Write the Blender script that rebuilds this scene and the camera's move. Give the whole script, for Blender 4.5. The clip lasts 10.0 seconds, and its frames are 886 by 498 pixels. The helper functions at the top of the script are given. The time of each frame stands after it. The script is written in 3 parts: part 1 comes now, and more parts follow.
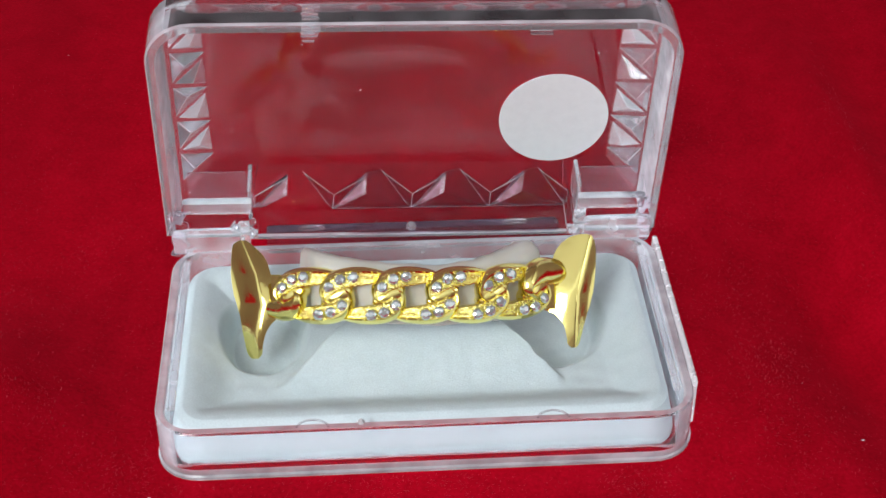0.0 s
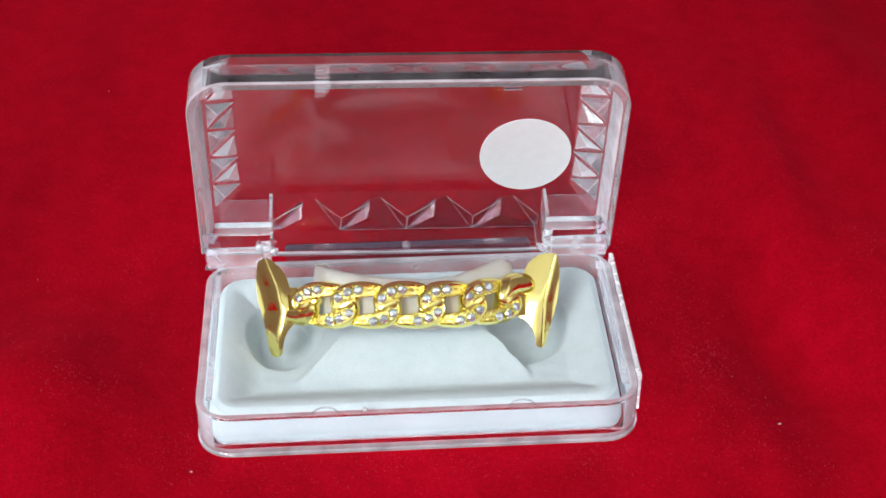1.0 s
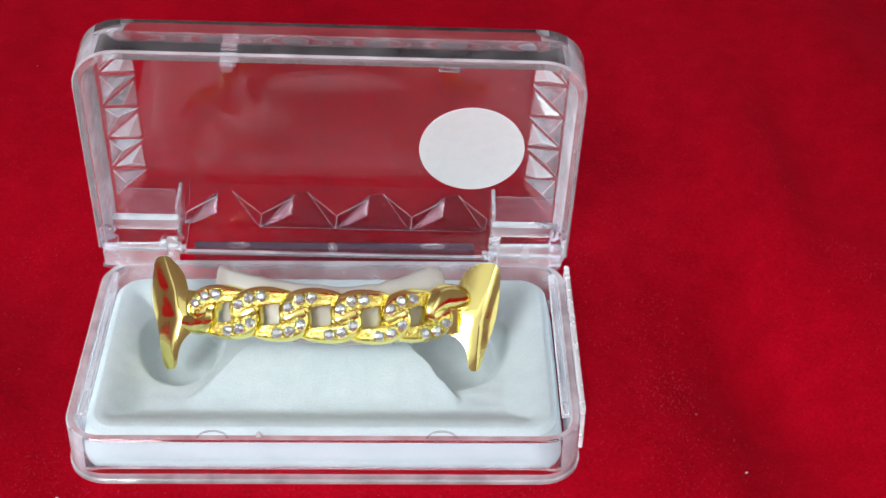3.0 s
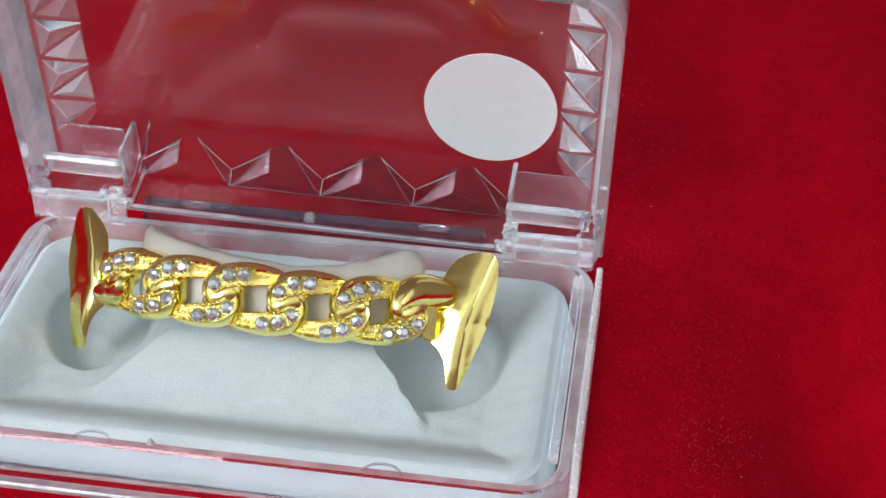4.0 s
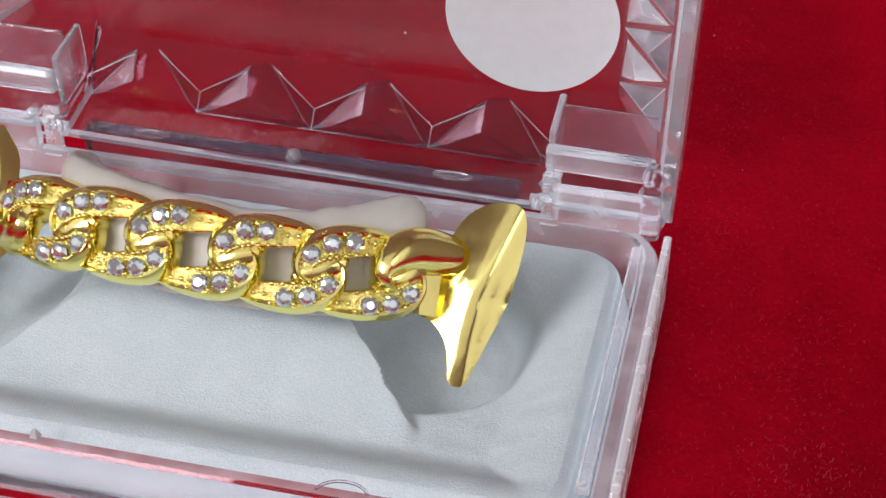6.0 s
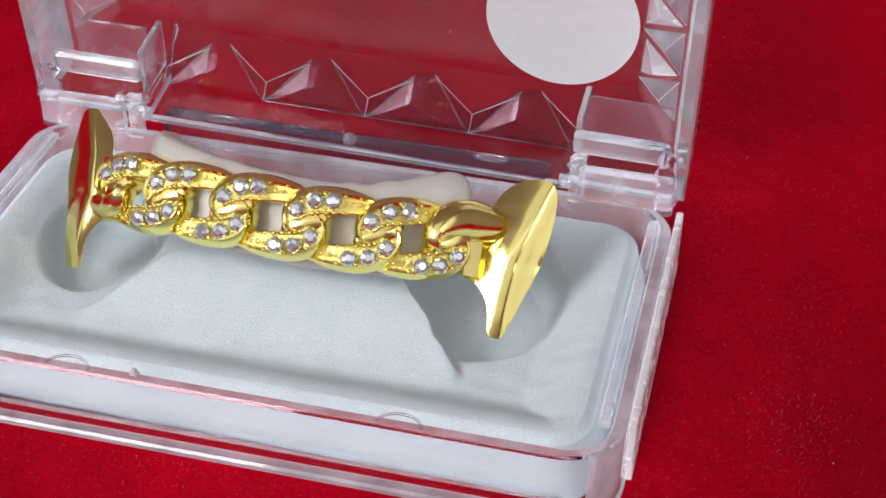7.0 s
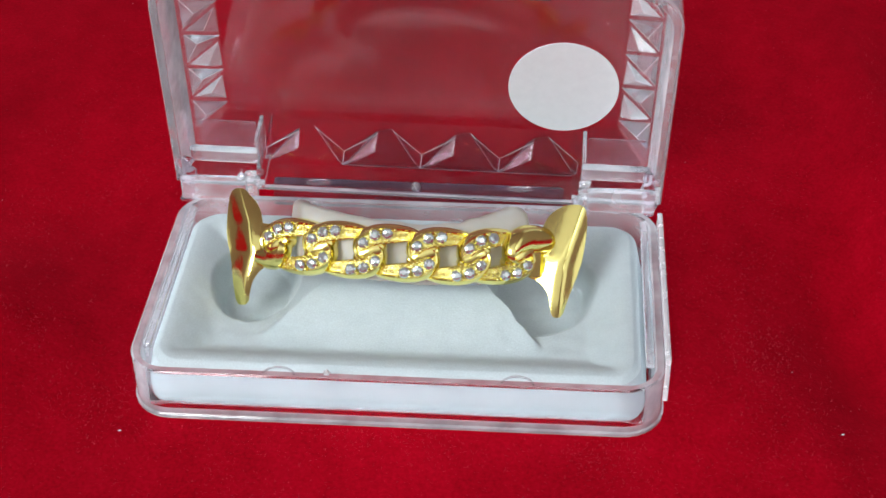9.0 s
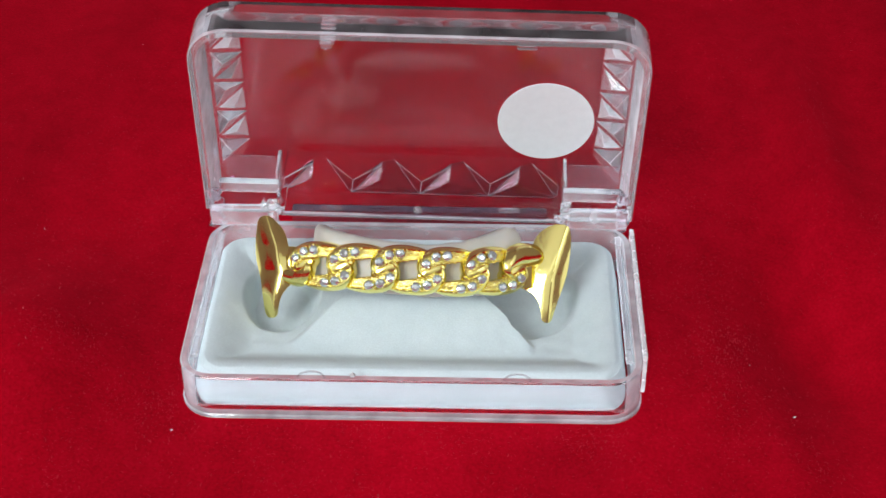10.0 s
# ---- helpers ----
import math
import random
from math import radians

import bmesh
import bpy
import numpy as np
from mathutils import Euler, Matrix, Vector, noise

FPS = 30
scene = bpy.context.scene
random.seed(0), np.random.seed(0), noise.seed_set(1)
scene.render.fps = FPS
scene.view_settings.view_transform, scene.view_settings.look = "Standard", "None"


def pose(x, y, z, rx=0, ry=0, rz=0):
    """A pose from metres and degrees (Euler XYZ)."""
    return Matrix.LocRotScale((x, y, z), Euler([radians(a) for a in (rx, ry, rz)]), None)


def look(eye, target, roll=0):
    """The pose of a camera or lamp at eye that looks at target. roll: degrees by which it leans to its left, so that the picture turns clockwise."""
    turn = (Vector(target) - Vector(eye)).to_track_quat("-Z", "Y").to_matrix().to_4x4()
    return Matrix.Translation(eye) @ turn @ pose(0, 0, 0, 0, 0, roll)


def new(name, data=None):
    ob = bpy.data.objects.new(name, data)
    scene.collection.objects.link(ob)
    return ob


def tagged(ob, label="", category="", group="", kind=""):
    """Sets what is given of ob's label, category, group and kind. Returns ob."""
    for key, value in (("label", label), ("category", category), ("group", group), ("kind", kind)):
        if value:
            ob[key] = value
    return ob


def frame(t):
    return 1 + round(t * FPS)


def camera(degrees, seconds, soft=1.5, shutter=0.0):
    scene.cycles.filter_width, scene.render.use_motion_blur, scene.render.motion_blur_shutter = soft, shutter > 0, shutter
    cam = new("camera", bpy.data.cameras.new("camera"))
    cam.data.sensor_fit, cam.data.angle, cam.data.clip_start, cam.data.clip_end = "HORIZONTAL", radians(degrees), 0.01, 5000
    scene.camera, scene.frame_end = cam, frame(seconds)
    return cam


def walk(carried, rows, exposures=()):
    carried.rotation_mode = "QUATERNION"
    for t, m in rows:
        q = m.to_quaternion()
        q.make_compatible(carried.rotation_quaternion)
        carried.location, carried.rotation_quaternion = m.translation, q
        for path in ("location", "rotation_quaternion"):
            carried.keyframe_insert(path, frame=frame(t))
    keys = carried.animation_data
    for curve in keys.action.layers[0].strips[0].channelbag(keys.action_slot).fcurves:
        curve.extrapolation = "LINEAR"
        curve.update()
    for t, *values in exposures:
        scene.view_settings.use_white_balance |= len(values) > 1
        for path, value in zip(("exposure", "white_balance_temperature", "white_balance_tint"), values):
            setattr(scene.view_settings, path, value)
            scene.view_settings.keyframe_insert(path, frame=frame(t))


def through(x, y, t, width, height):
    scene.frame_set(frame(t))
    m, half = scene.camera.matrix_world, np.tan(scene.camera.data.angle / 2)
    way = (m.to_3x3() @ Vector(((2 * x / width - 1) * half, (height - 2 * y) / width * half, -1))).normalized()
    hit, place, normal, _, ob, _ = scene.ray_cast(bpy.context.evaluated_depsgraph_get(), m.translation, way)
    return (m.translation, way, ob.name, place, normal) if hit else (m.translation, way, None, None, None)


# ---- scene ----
cam = camera(31.35, 10.0)
CM = 0.01  # the plan below is in centimetres

PATH = [
    (0, (-0.548, -13.708, 12.081), (0.177, -1.725, 3.087), 0.06),
    (0.5, (-0.662, -15.313, 13.817), (0.098, -3.439, 4.683), 0.19),
    (1, (-0.581, -16.402, 14.606), (0.150, -4.494, 5.513), 0.03),
    (1.5, (-0.050, -17.488, 15.387), (0.702, -5.557, 6.326), 0.06),
    (2, (0.353, -17.955, 15.649), (1.030, -6.023, 6.584), -0.14),
    (2.2, (0.576, -17.624, 15.430), (1.263, -5.688, 6.372), -0.10),
    (3.3, (1.537, -13.150, 11.841), (1.314, -1.131, 2.869), 1.46),
    (3.5, (2.060, -12.670, 11.318), (1.400, -0.597, 2.442), 1.51),
    (4, (3.280, -10.867, 10.131), (1.485, 1.020, 1.160), 0.37),
    (4.5, (3.194, -9.635, 8.981), (1.311, 2.299, 0.091), 1.77),
    (5, (3.426, -8.893, 8.284), (1.091, 2.950, -0.620), 1.40),
    (5.2, (3.270, -8.567, 7.970), (1.007, 3.293, -0.931), 1.49),
    (6.3, (3.544, -8.028, 7.517), (0.700, 3.719, -1.365), 0.39),
    (6.5, (3.554, -8.408, 7.814), (0.726, 3.332, -1.084), 0.62),
    (7, (3.590, -9.517, 8.265), (0.751, 2.260, -0.582), 0.75),
    (7.5, (2.941, -10.644, 9.353), (0.587, 1.076, 0.291), 1.42),
    (8, (2.572, -11.834, 9.765), (0.686, 0.153, 0.947), 0.94),
    (8.5, (1.779, -13.017, 11.122), (0.556, -1.131, 2.055), 0.29),
    (9, (1.594, -13.875, 11.901), (0.632, -2.002, 2.784), -0.76),
    (9.5, (1.151, -15.020, 12.352), (0.559, -2.993, 3.407), -0.54),
    (10, (0.893, -15.931, 13.715), (0.530, -4.026, 4.597), -0.25),
]
# seconds, stops, kelvin, tint
EXPOSURES = [(0, -0.81, 6500, 10), (0.5, -0.76, 6500, 10), (1, -0.56, 6500, 10), (2.2, -0.50, 6500, 10), (3.5, -0.76, 6500, 10), (4, -0.88, 6500, 10), (4.5, -0.92, 6500, 10), (5.2, -1.00, 6560, 15), (6.5, -0.90, 6770, 20), (7.5, -0.82, 6540, 13), (8, -1.00, 6500, 10), (8.5, -0.92, 6500, 10), (9, -0.80, 6500, 10), (10, -0.75, 6500, 10)]
walk(cam, [(t, look(Vector(eye) * CM, Vector(target) * CM, roll)) for t, eye, target, roll in PATH],
     exposures=EXPOSURES)

# ---- light ----
world = bpy.data.worlds.new("world")
scene.world = world
world.use_nodes = True
world.node_tree.nodes["Background"].inputs["Color"].default_value = (0.8, 0.88, 1.0, 1)
world.node_tree.nodes["Background"].inputs["Strength"].default_value = 0.3


def area_lamp(name, eye, target, sx, sy, watts, colour):
    data = bpy.data.lights.new(name, "AREA")
    data.shape, data.size, data.size_y = "RECTANGLE", sx * CM, sy * CM
    data.energy, data.color = watts, colour
    ob = new(name, data)
    ob.matrix_world = look(Vector(eye) * CM, Vector(target) * CM)
    return ob


# unseen lamps, placed where the shadows and highlights point
area_lamp("desk_lamp_light", (-28, -42, 36), (0, 0, 0.5), 24, 24, 4.5, (0.93, 0.96, 1.0))
area_lamp("floor_lamp_light", (44, -36, 40), (0, 0, 0.5), 18, 18, 0.35, (0.95, 0.97, 1.0))
# no such sources are seen: broad fills added for ambient and gold reflections
area_lamp("overhead_fill_light", (0, -75, 176), (0, -40, 0), 170, 170, 8.0, (0.88, 0.94, 1.0))
area_lamp("front_fill_light", (0, -146, 88), (0, 0, 40), 200, 155, 8.6, (0.90, 0.95, 1.0))
area_lamp("west_fill_light", (-146, -40, 82), (0, 0, 60), 150, 135, 8.2, (0.86, 0.93, 1.0))
area_lamp("east_fill_light", (146, -40, 82), (0, 0, 60), 150, 135, 8.2, (0.86, 0.93, 1.0))


# ---- materials ----
def material(name):
    m = bpy.data.materials.new(name)
    m.use_nodes = True
    return m, m.node_tree.nodes, m.node_tree.links, m.node_tree.nodes["Principled BSDF"]


def noise_node(nodes, links, scale, detail=4, rough=0.6):
    tc = nodes.new("ShaderNodeTexCoord")
    n = nodes.new("ShaderNodeTexNoise")
    n.inputs["Scale"].default_value = scale
    n.inputs["Detail"].default_value = detail
    n.inputs["Roughness"].default_value = rough
    links.new(tc.outputs["Object"], n.inputs["Vector"])
    return n


def ramp(nodes, links, socket, stops):
    r = nodes.new("ShaderNodeValToRGB")
    els = r.color_ramp.elements
    els[0].position, els[0].color = stops[0][0], (*stops[0][1], 1)
    els[1].position, els[1].color = stops[-1][0], (*stops[-1][1], 1)
    for pos, col in stops[1:-1]:
        e = els.new(pos)
        e.color = (*col, 1)
    links.new(socket, r.inputs["Fac"])
    return r


def bump(nodes, links, bsdf, socket, strength, distance, under=None):
    b = nodes.new("ShaderNodeBump")
    b.inputs["Strength"].default_value = strength
    b.inputs["Distance"].default_value = distance
    links.new(socket, b.inputs["Height"])
    if under is not None:
        links.new(under.outputs["Normal"], b.inputs["Normal"])
    links.new(b.outputs["Normal"], bsdf.inputs["Normal"])
    return b


def velvet_material():
    m, nd, lk, p = material("red_velvet")
    fine = noise_node(nd, lk, 2400, 3, 0.7)
    mid = noise_node(nd, lk, 210, 6, 0.62)
    mix = nd.new("ShaderNodeMath")
    mix.operation = "MULTIPLY_ADD"
    lk.new(fine.outputs["Fac"], mix.inputs[0])
    mix.inputs[1].default_value = 0.62
    soft = nd.new("ShaderNodeMath")
    soft.operation = "MULTIPLY"
    lk.new(mid.outputs["Fac"], soft.inputs[0])
    soft.inputs[1].default_value = 0.38
    lk.new(soft.outputs[0], mix.inputs[2])
    r = ramp(nd, lk, mix.outputs[0], [(0.28, (0.225, 0.0, 0.005)), (0.50, (0.35, 0.0005, 0.009)), (0.74, (0.48, 0.002, 0.017))])
    # brushed nap: broad patches lie the other way
    nap = noise_node(nd, lk, 13, 5, 0.55)
    stretch = nd.new("ShaderNodeMapping")
    stretch.inputs["Scale"].default_value = (1.8, 0.5, 1.0)
    lk.new(nap.inputs["Vector"].links[0].from_socket, stretch.inputs["Vector"])
    lk.new(stretch.outputs["Vector"], nap.inputs["Vector"])
    shade = ramp(nd, lk, nap.outputs["Fac"], [(0.36, (0.80,) * 3), (0.64, (1.24,) * 3)])
    tone = nd.new("ShaderNodeVectorMath")
    tone.operation = "MULTIPLY"
    lk.new(r.outputs["Color"], tone.inputs[0])
    lk.new(shade.outputs["Color"], tone.inputs[1])
    lk.new(tone.outputs["Vector"], p.inputs["Base Color"])
    p.inputs["Roughness"].default_value = 0.95
    p.inputs["Specular IOR Level"].default_value = 0.05
    p.inputs["Sheen Weight"].default_value = 0.32
    p.inputs["Sheen Roughness"].default_value = 0.45
    p.inputs["Sheen Tint"].default_value = (1.0, 0.02, 0.06, 1)
    b = bump(nd, lk, p, mid.outputs["Fac"], 0.25, 0.0006)
    bump(nd, lk, p, fine.outputs["Fac"], 0.25, 0.0002, b)
    return m


def fibre_material():
    m, nd, lk, p = material("velvet_fibre")
    n = noise_node(nd, lk, 900, 2, 0.5)
    r = ramp(nd, lk, n.outputs["Fac"], [(0.35, (0.34, 0.002, 0.014)), (0.7, (0.66, 0.03, 0.06))])
    lk.new(r.outputs["Color"], p.inputs["Base Color"])
    p.inputs["Roughness"].default_value = 0.5
    return m


def flock_material():
    m, nd, lk, p = material("white_flock")
    fine = noise_node(nd, lk, 7000, 2, 0.7)
    blot = noise_node(nd, lk, 240, 4, 0.6)
    r = ramp(nd, lk, blot.outputs["Fac"], [(0.25, (0.63, 0.755, 0.775)), (0.7, (0.70, 0.82, 0.84))])
    # single fibres lie lighter and darker
    pile = ramp(nd, lk, fine.outputs["Fac"], [(0.30, (0.92,) * 3), (0.55, (1.0,) * 3), (0.72, (1.09,) * 3)])
    tone = nd.new("ShaderNodeVectorMath")
    tone.operation = "MULTIPLY"
    lk.new(r.outputs["Color"], tone.inputs[0])
    lk.new(pile.outputs["Color"], tone.inputs[1])
    lk.new(tone.outputs["Vector"], p.inputs["Base Color"])
    p.inputs["Roughness"].default_value = 0.95
    p.inputs["Specular IOR Level"].default_value = 0.1
    p.inputs["Sheen Weight"].default_value = 0.2
    b = bump(nd, lk, p, blot.outputs["Fac"], 0.2, 0.0004)
    bump(nd, lk, p, fine.outputs["Fac"], 0.45, 0.0002, b)
    return m


def clear_material(name, through, tint, smear, cloudy=None, ior=1.28, wavy=0.08):
    """Clear moulded plastic: a little of its light is scattered, and fine smears roughen it."""
    m, nd, lk, p = material(name)
    p.inputs["Base Color"].default_value = (*tint, 1)
    p.inputs["Transmission Weight"].default_value = through
    p.inputs["IOR"].default_value = ior
    n = noise_node(nd, lk, 420, 4, 0.6)
    r = ramp(nd, lk, n.outputs["Fac"], [(0.45, (0.01, 0.01, 0.01)), (0.75, (smear,) * 3)])
    lk.new(r.outputs["Color"], p.inputs["Roughness"])
    if cloudy is not None:
        # uneven cloudiness, in streaks
        streak = noise_node(nd, lk, 260, 3, 0.5)
        c = ramp(nd, lk, streak.outputs["Fac"], [(0.35, (through,) * 3), (0.68, (cloudy,) * 3)])
        lk.new(c.outputs["Color"], p.inputs["Transmission Weight"])
    wave = noise_node(nd, lk, 90, 2, 0.5)
    bump(nd, lk, p, wave.outputs["Fac"], wavy, 0.0008)
    return m


def scuffed_material(name, through):
    m, nd, lk, p = material(name)
    p.inputs["Base Color"].default_value = (0.97, 0.97, 0.98, 1)
    p.inputs["Transmission Weight"].default_value = through
    p.inputs["IOR"].default_value = 1.5
    n = noise_node(nd, lk, 500, 4, 0.6)
    r = ramp(nd, lk, n.outputs["Fac"], [(0.35, (0.12, 0.12, 0.12)), (0.7, (0.4, 0.4, 0.4))])
    lk.new(r.outputs["Color"], p.inputs["Roughness"])
    bump(nd, lk, p, n.outputs["Fac"], 0.3, 0.0003)
    return m


def gold_material(name, rough, rough_hi, bumpy, grain, uneven=0.0):
    m, nd, lk, p = material(name)
    p.inputs["Metallic"].default_value = 1.0
    p.inputs["Base Color"].default_value = (1.0, 0.90, 0.30, 1)
    n = noise_node(nd, lk, grain, 5, 0.65)
    r = ramp(nd, lk, n.outputs["Fac"], [(0.4, (rough,) * 3), (0.75, (rough_hi,) * 3)])
    lk.new(r.outputs["Color"], p.inputs["Roughness"])
    under = None
    if uneven:
        wave = noise_node(nd, lk, 260, 3, 0.55)
        under = bump(nd, lk, p, wave.outputs["Fac"], uneven, 0.0012)
    bump(nd, lk, p, n.outputs["Fac"], bumpy, 0.0002, under)
    return m


def stone_material():
    """Clear crystal with some depth: metallic for its silvery inner reflections, greened against red bounce."""
    m, nd, lk, p = material("clear_crystal")
    p.inputs["Base Color"].default_value = (0.86, 1.0, 0.97, 1)
    p.inputs["Metallic"].default_value = 0.72
    p.inputs["Transmission Weight"].default_value = 0.3
    p.inputs["IOR"].default_value = 2.2
    p.inputs["Roughness"].default_value = 0.05
    return m


def silicone_material():
    m, nd, lk, p = material("milky_silicone")
    n = noise_node(nd, lk, 300, 4, 0.6)
    r = ramp(nd, lk, n.outputs["Fac"], [(0.3, (0.75, 0.73, 0.65)), (0.7, (0.84, 0.83, 0.77))])
    lk.new(r.outputs["Color"], p.inputs["Base Color"])
    p.inputs["Roughness"].default_value = 0.32
    p.inputs["Transmission Weight"].default_value = 0.35
    p.inputs["Subsurface Weight"].default_value = 0.6
    p.inputs["Subsurface Radius"].default_value = (0.002, 0.0017, 0.0014)
    bump(nd, lk, p, n.outputs["Fac"], 0.2, 0.0003)
    return m


def paper_material():
    m, nd, lk, p = material("white_paper")
    n = noise_node(nd, lk, 900, 4, 0.6)
    r = ramp(nd, lk, n.outputs["Fac"], [(0.3, (0.76, 0.80, 0.80)), (0.7, (0.80, 0.84, 0.84))])
    lk.new(r.outputs["Color"], p.inputs["Base Color"])
    p.inputs["Roughness"].default_value = 0.55
    bump(nd, lk, p, n.outputs["Fac"], 0.05, 0.0001)
    return m


def plaster_material(name, dark, light):
    m, nd, lk, p = material(name)
    n = noise_node(nd, lk, 6, 5, 0.6)
    r = ramp(nd, lk, n.outputs["Fac"], [(0.3, dark), (0.7, light)])
    lk.new(r.outputs["Color"], p.inputs["Base Color"])
    p.inputs["Roughness"].default_value = 0.9
    bump(nd, lk, p, n.outputs["Fac"], 0.1, 0.002)
    return m


VELVET, FIBRE, FLOCK = velvet_material(), fibre_material(), flock_material()
SCUFFED, FROSTED = scuffed_material("scuffed_styrene", 0.84), scuffed_material("frosted_styrene", 0.5)
CLEAR = clear_material("clear_styrene", 1.0, (0.86, 0.875, 0.90), 0.10, None, 1.5)
HAZY = clear_material("hazy_styrene", 0.80, (0.95, 0.965, 1.0), 0.12, None, 1.45)
MILKY = clear_material("milky_styrene", 0.92, (0.95, 0.965, 1.0), 0.08, 0.70, 1.5, 0.2)
PALE = clear_material("pale_styrene", 0.70, (0.93, 0.95, 1.0), 0.15, 0.48, 1.5, 0.2)
PANEL = clear_material("thin_clear_panel", 0.995, (0.95, 0.84, 0.92), 0.03, None, 1.52, 0.05)
CUT = clear_material("cut_styrene", 0.95, (0.97, 0.955, 1.0), 0.03, None, 1.5, 0.03)
# clear plastic darkened: the shade behind the hinge bar is in its tint
SHADED_BAR = clear_material("shaded_styrene", 0.97, (0.62, 0.48, 0.62), 0.06, None, 1.3, 0.1)
THIN = clear_material("thin_styrene", 0.99, (0.95, 0.955, 0.98), 0.05, 0.94, 1.4, 0.1)
CLOUDY = clear_material("cloudy_styrene", 0.995, (0.94, 0.87, 0.95), 0.20, 0.95, 1.4, 0.2)
# paler cut: reflected light on the climbing facets is put into its haze
PALE_CUT = clear_material("pale_cut_styrene", 0.88, (0.93, 0.93, 1.0), 0.05, None, 1.5, 0.03)
STREAKY = clear_material("streaky_styrene", 0.99, (0.95, 0.965, 1.0), 0.10, 0.78, 1.5, 0.3)
# dark cloth mirrored in the lid's lower band is put into this tint
SHADED_FACET = clear_material("shaded_facet_styrene", 0.99, (0.76, 0.58, 0.70), 0.02, None, 1.36, 0.02)
GOLD, GOLD_CAST = gold_material("polished_gold", 0.13, 0.23, 0.08, 700), gold_material("cast_gold", 0.16, 0.32, 0.8, 2300)
GOLD_CAP = gold_material("polished_gold_cap", 0.11, 0.19, 0.06, 700, 0.05)
STONE, SILICONE, PAPER = stone_material(), silicone_material(), paper_material()
PLASTER = plaster_material("pale_plaster", (0.76, 0.76, 0.75), (0.82, 0.82, 0.81))
# unseen north wall is tinted rose so the lid's top reflects pink
LID_TINT_PLASTER = plaster_material("lid_tint_plaster", (0.72, 0.50, 0.56), (0.78, 0.55, 0.61))


# ---- mesh helpers ----
def part(name, bm, mat, parent=None, label="", smooth=None):
    """Links a bmesh, laid out in centimetres, as one mesh object under a thing."""
    bmesh.ops.scale(bm, vec=(CM, CM, CM), verts=bm.verts)
    bmesh.ops.recalc_face_normals(bm, faces=bm.faces)
    me = bpy.data.meshes.new(name)
    bm.to_mesh(me)
    bm.free()
    me.materials.append(mat)
    ob = new(name, me)
    if smooth is not None:
        me.shade_smooth()
        me.set_sharp_from_angle(angle=radians(smooth))
    if parent is not None:
        ob.parent = parent
    if label:
        tagged(ob, label)
    return ob


def rounded(x0, x1, y0, y1, r, n=8):
    """A loop of points round a rectangle with rounded corners."""
    rs = r if isinstance(r, tuple) else (r,) * 4
    out = []
    for (cx, cy, sx, sy), a0, rr in zip(((x0, y0, 1, 1), (x1, y0, -1, 1), (x1, y1, -1, -1), (x0, y1, 1, -1)), (180, 270, 0, 90), rs):
        for i in range(n + 1):
            a = radians(a0 + 90 * i / n)
            out.append((cx + sx * rr + rr * math.cos(a), cy + sy * rr + rr * math.sin(a)))
    return out


def stacked(bm, loops, close=False):
    """Skins loops of equal length into a tube; caps both ends, or joins the last loop to the first."""
    rows = [[bm.verts.new(p) for p in loop] for loop in loops]
    pairs = list(zip(rows, rows[1:])) + ([(rows[-1], rows[0])] if close else [])
    n = len(rows[0])
    for a, b in pairs:
        for i in range(n):
            bm.faces.new((a[i], a[(i + 1) % n], b[(i + 1) % n], b[i]))
    if not close:
        bm.faces.new(rows[0][::-1])
        bm.faces.new(rows[-1])
    return rows


def block(bm, x0, x1, y0, y1, z0, z1, bevel=0.0):
    loops = []
    levels = ((z0, bevel), (z0 + bevel, 0), (z1 - bevel, 0), (z1, bevel)) if bevel else ((z0, 0), (z1, 0))
    for z, inset in levels:
        e = inset
        loops.append([(x, y, z) for x, y in rounded(x0 + e, x1 - e, y0 + e, y1 - e, max(bevel, 0.002), 2)])
    stacked(bm, loops)


def spline(points, n):
    """n points along a smooth curve through the given tuples."""
    pts = [points[0], *points, points[-1]]
    out, spans = [], len(points) - 1
    for i in range(n):
        u = i / (n - 1) * spans
        k = min(int(u), spans - 1)
        t = u - k
        p0, p1, p2, p3 = (np.array(p, float) for p in pts[k : k + 4])
        out.append(0.5 * (2 * p1 + (p2 - p0) * t + (2 * p0 - 5 * p1 + 4 * p2 - p3) * t * t + (3 * p1 - p0 - 3 * p2 + p3) * t**3))
    return out


def smoothstep(a, b, x):
    t = min(1.0, max(0.0, (x - a) / (b - a)))
    return t * t * (3 - 2 * t)


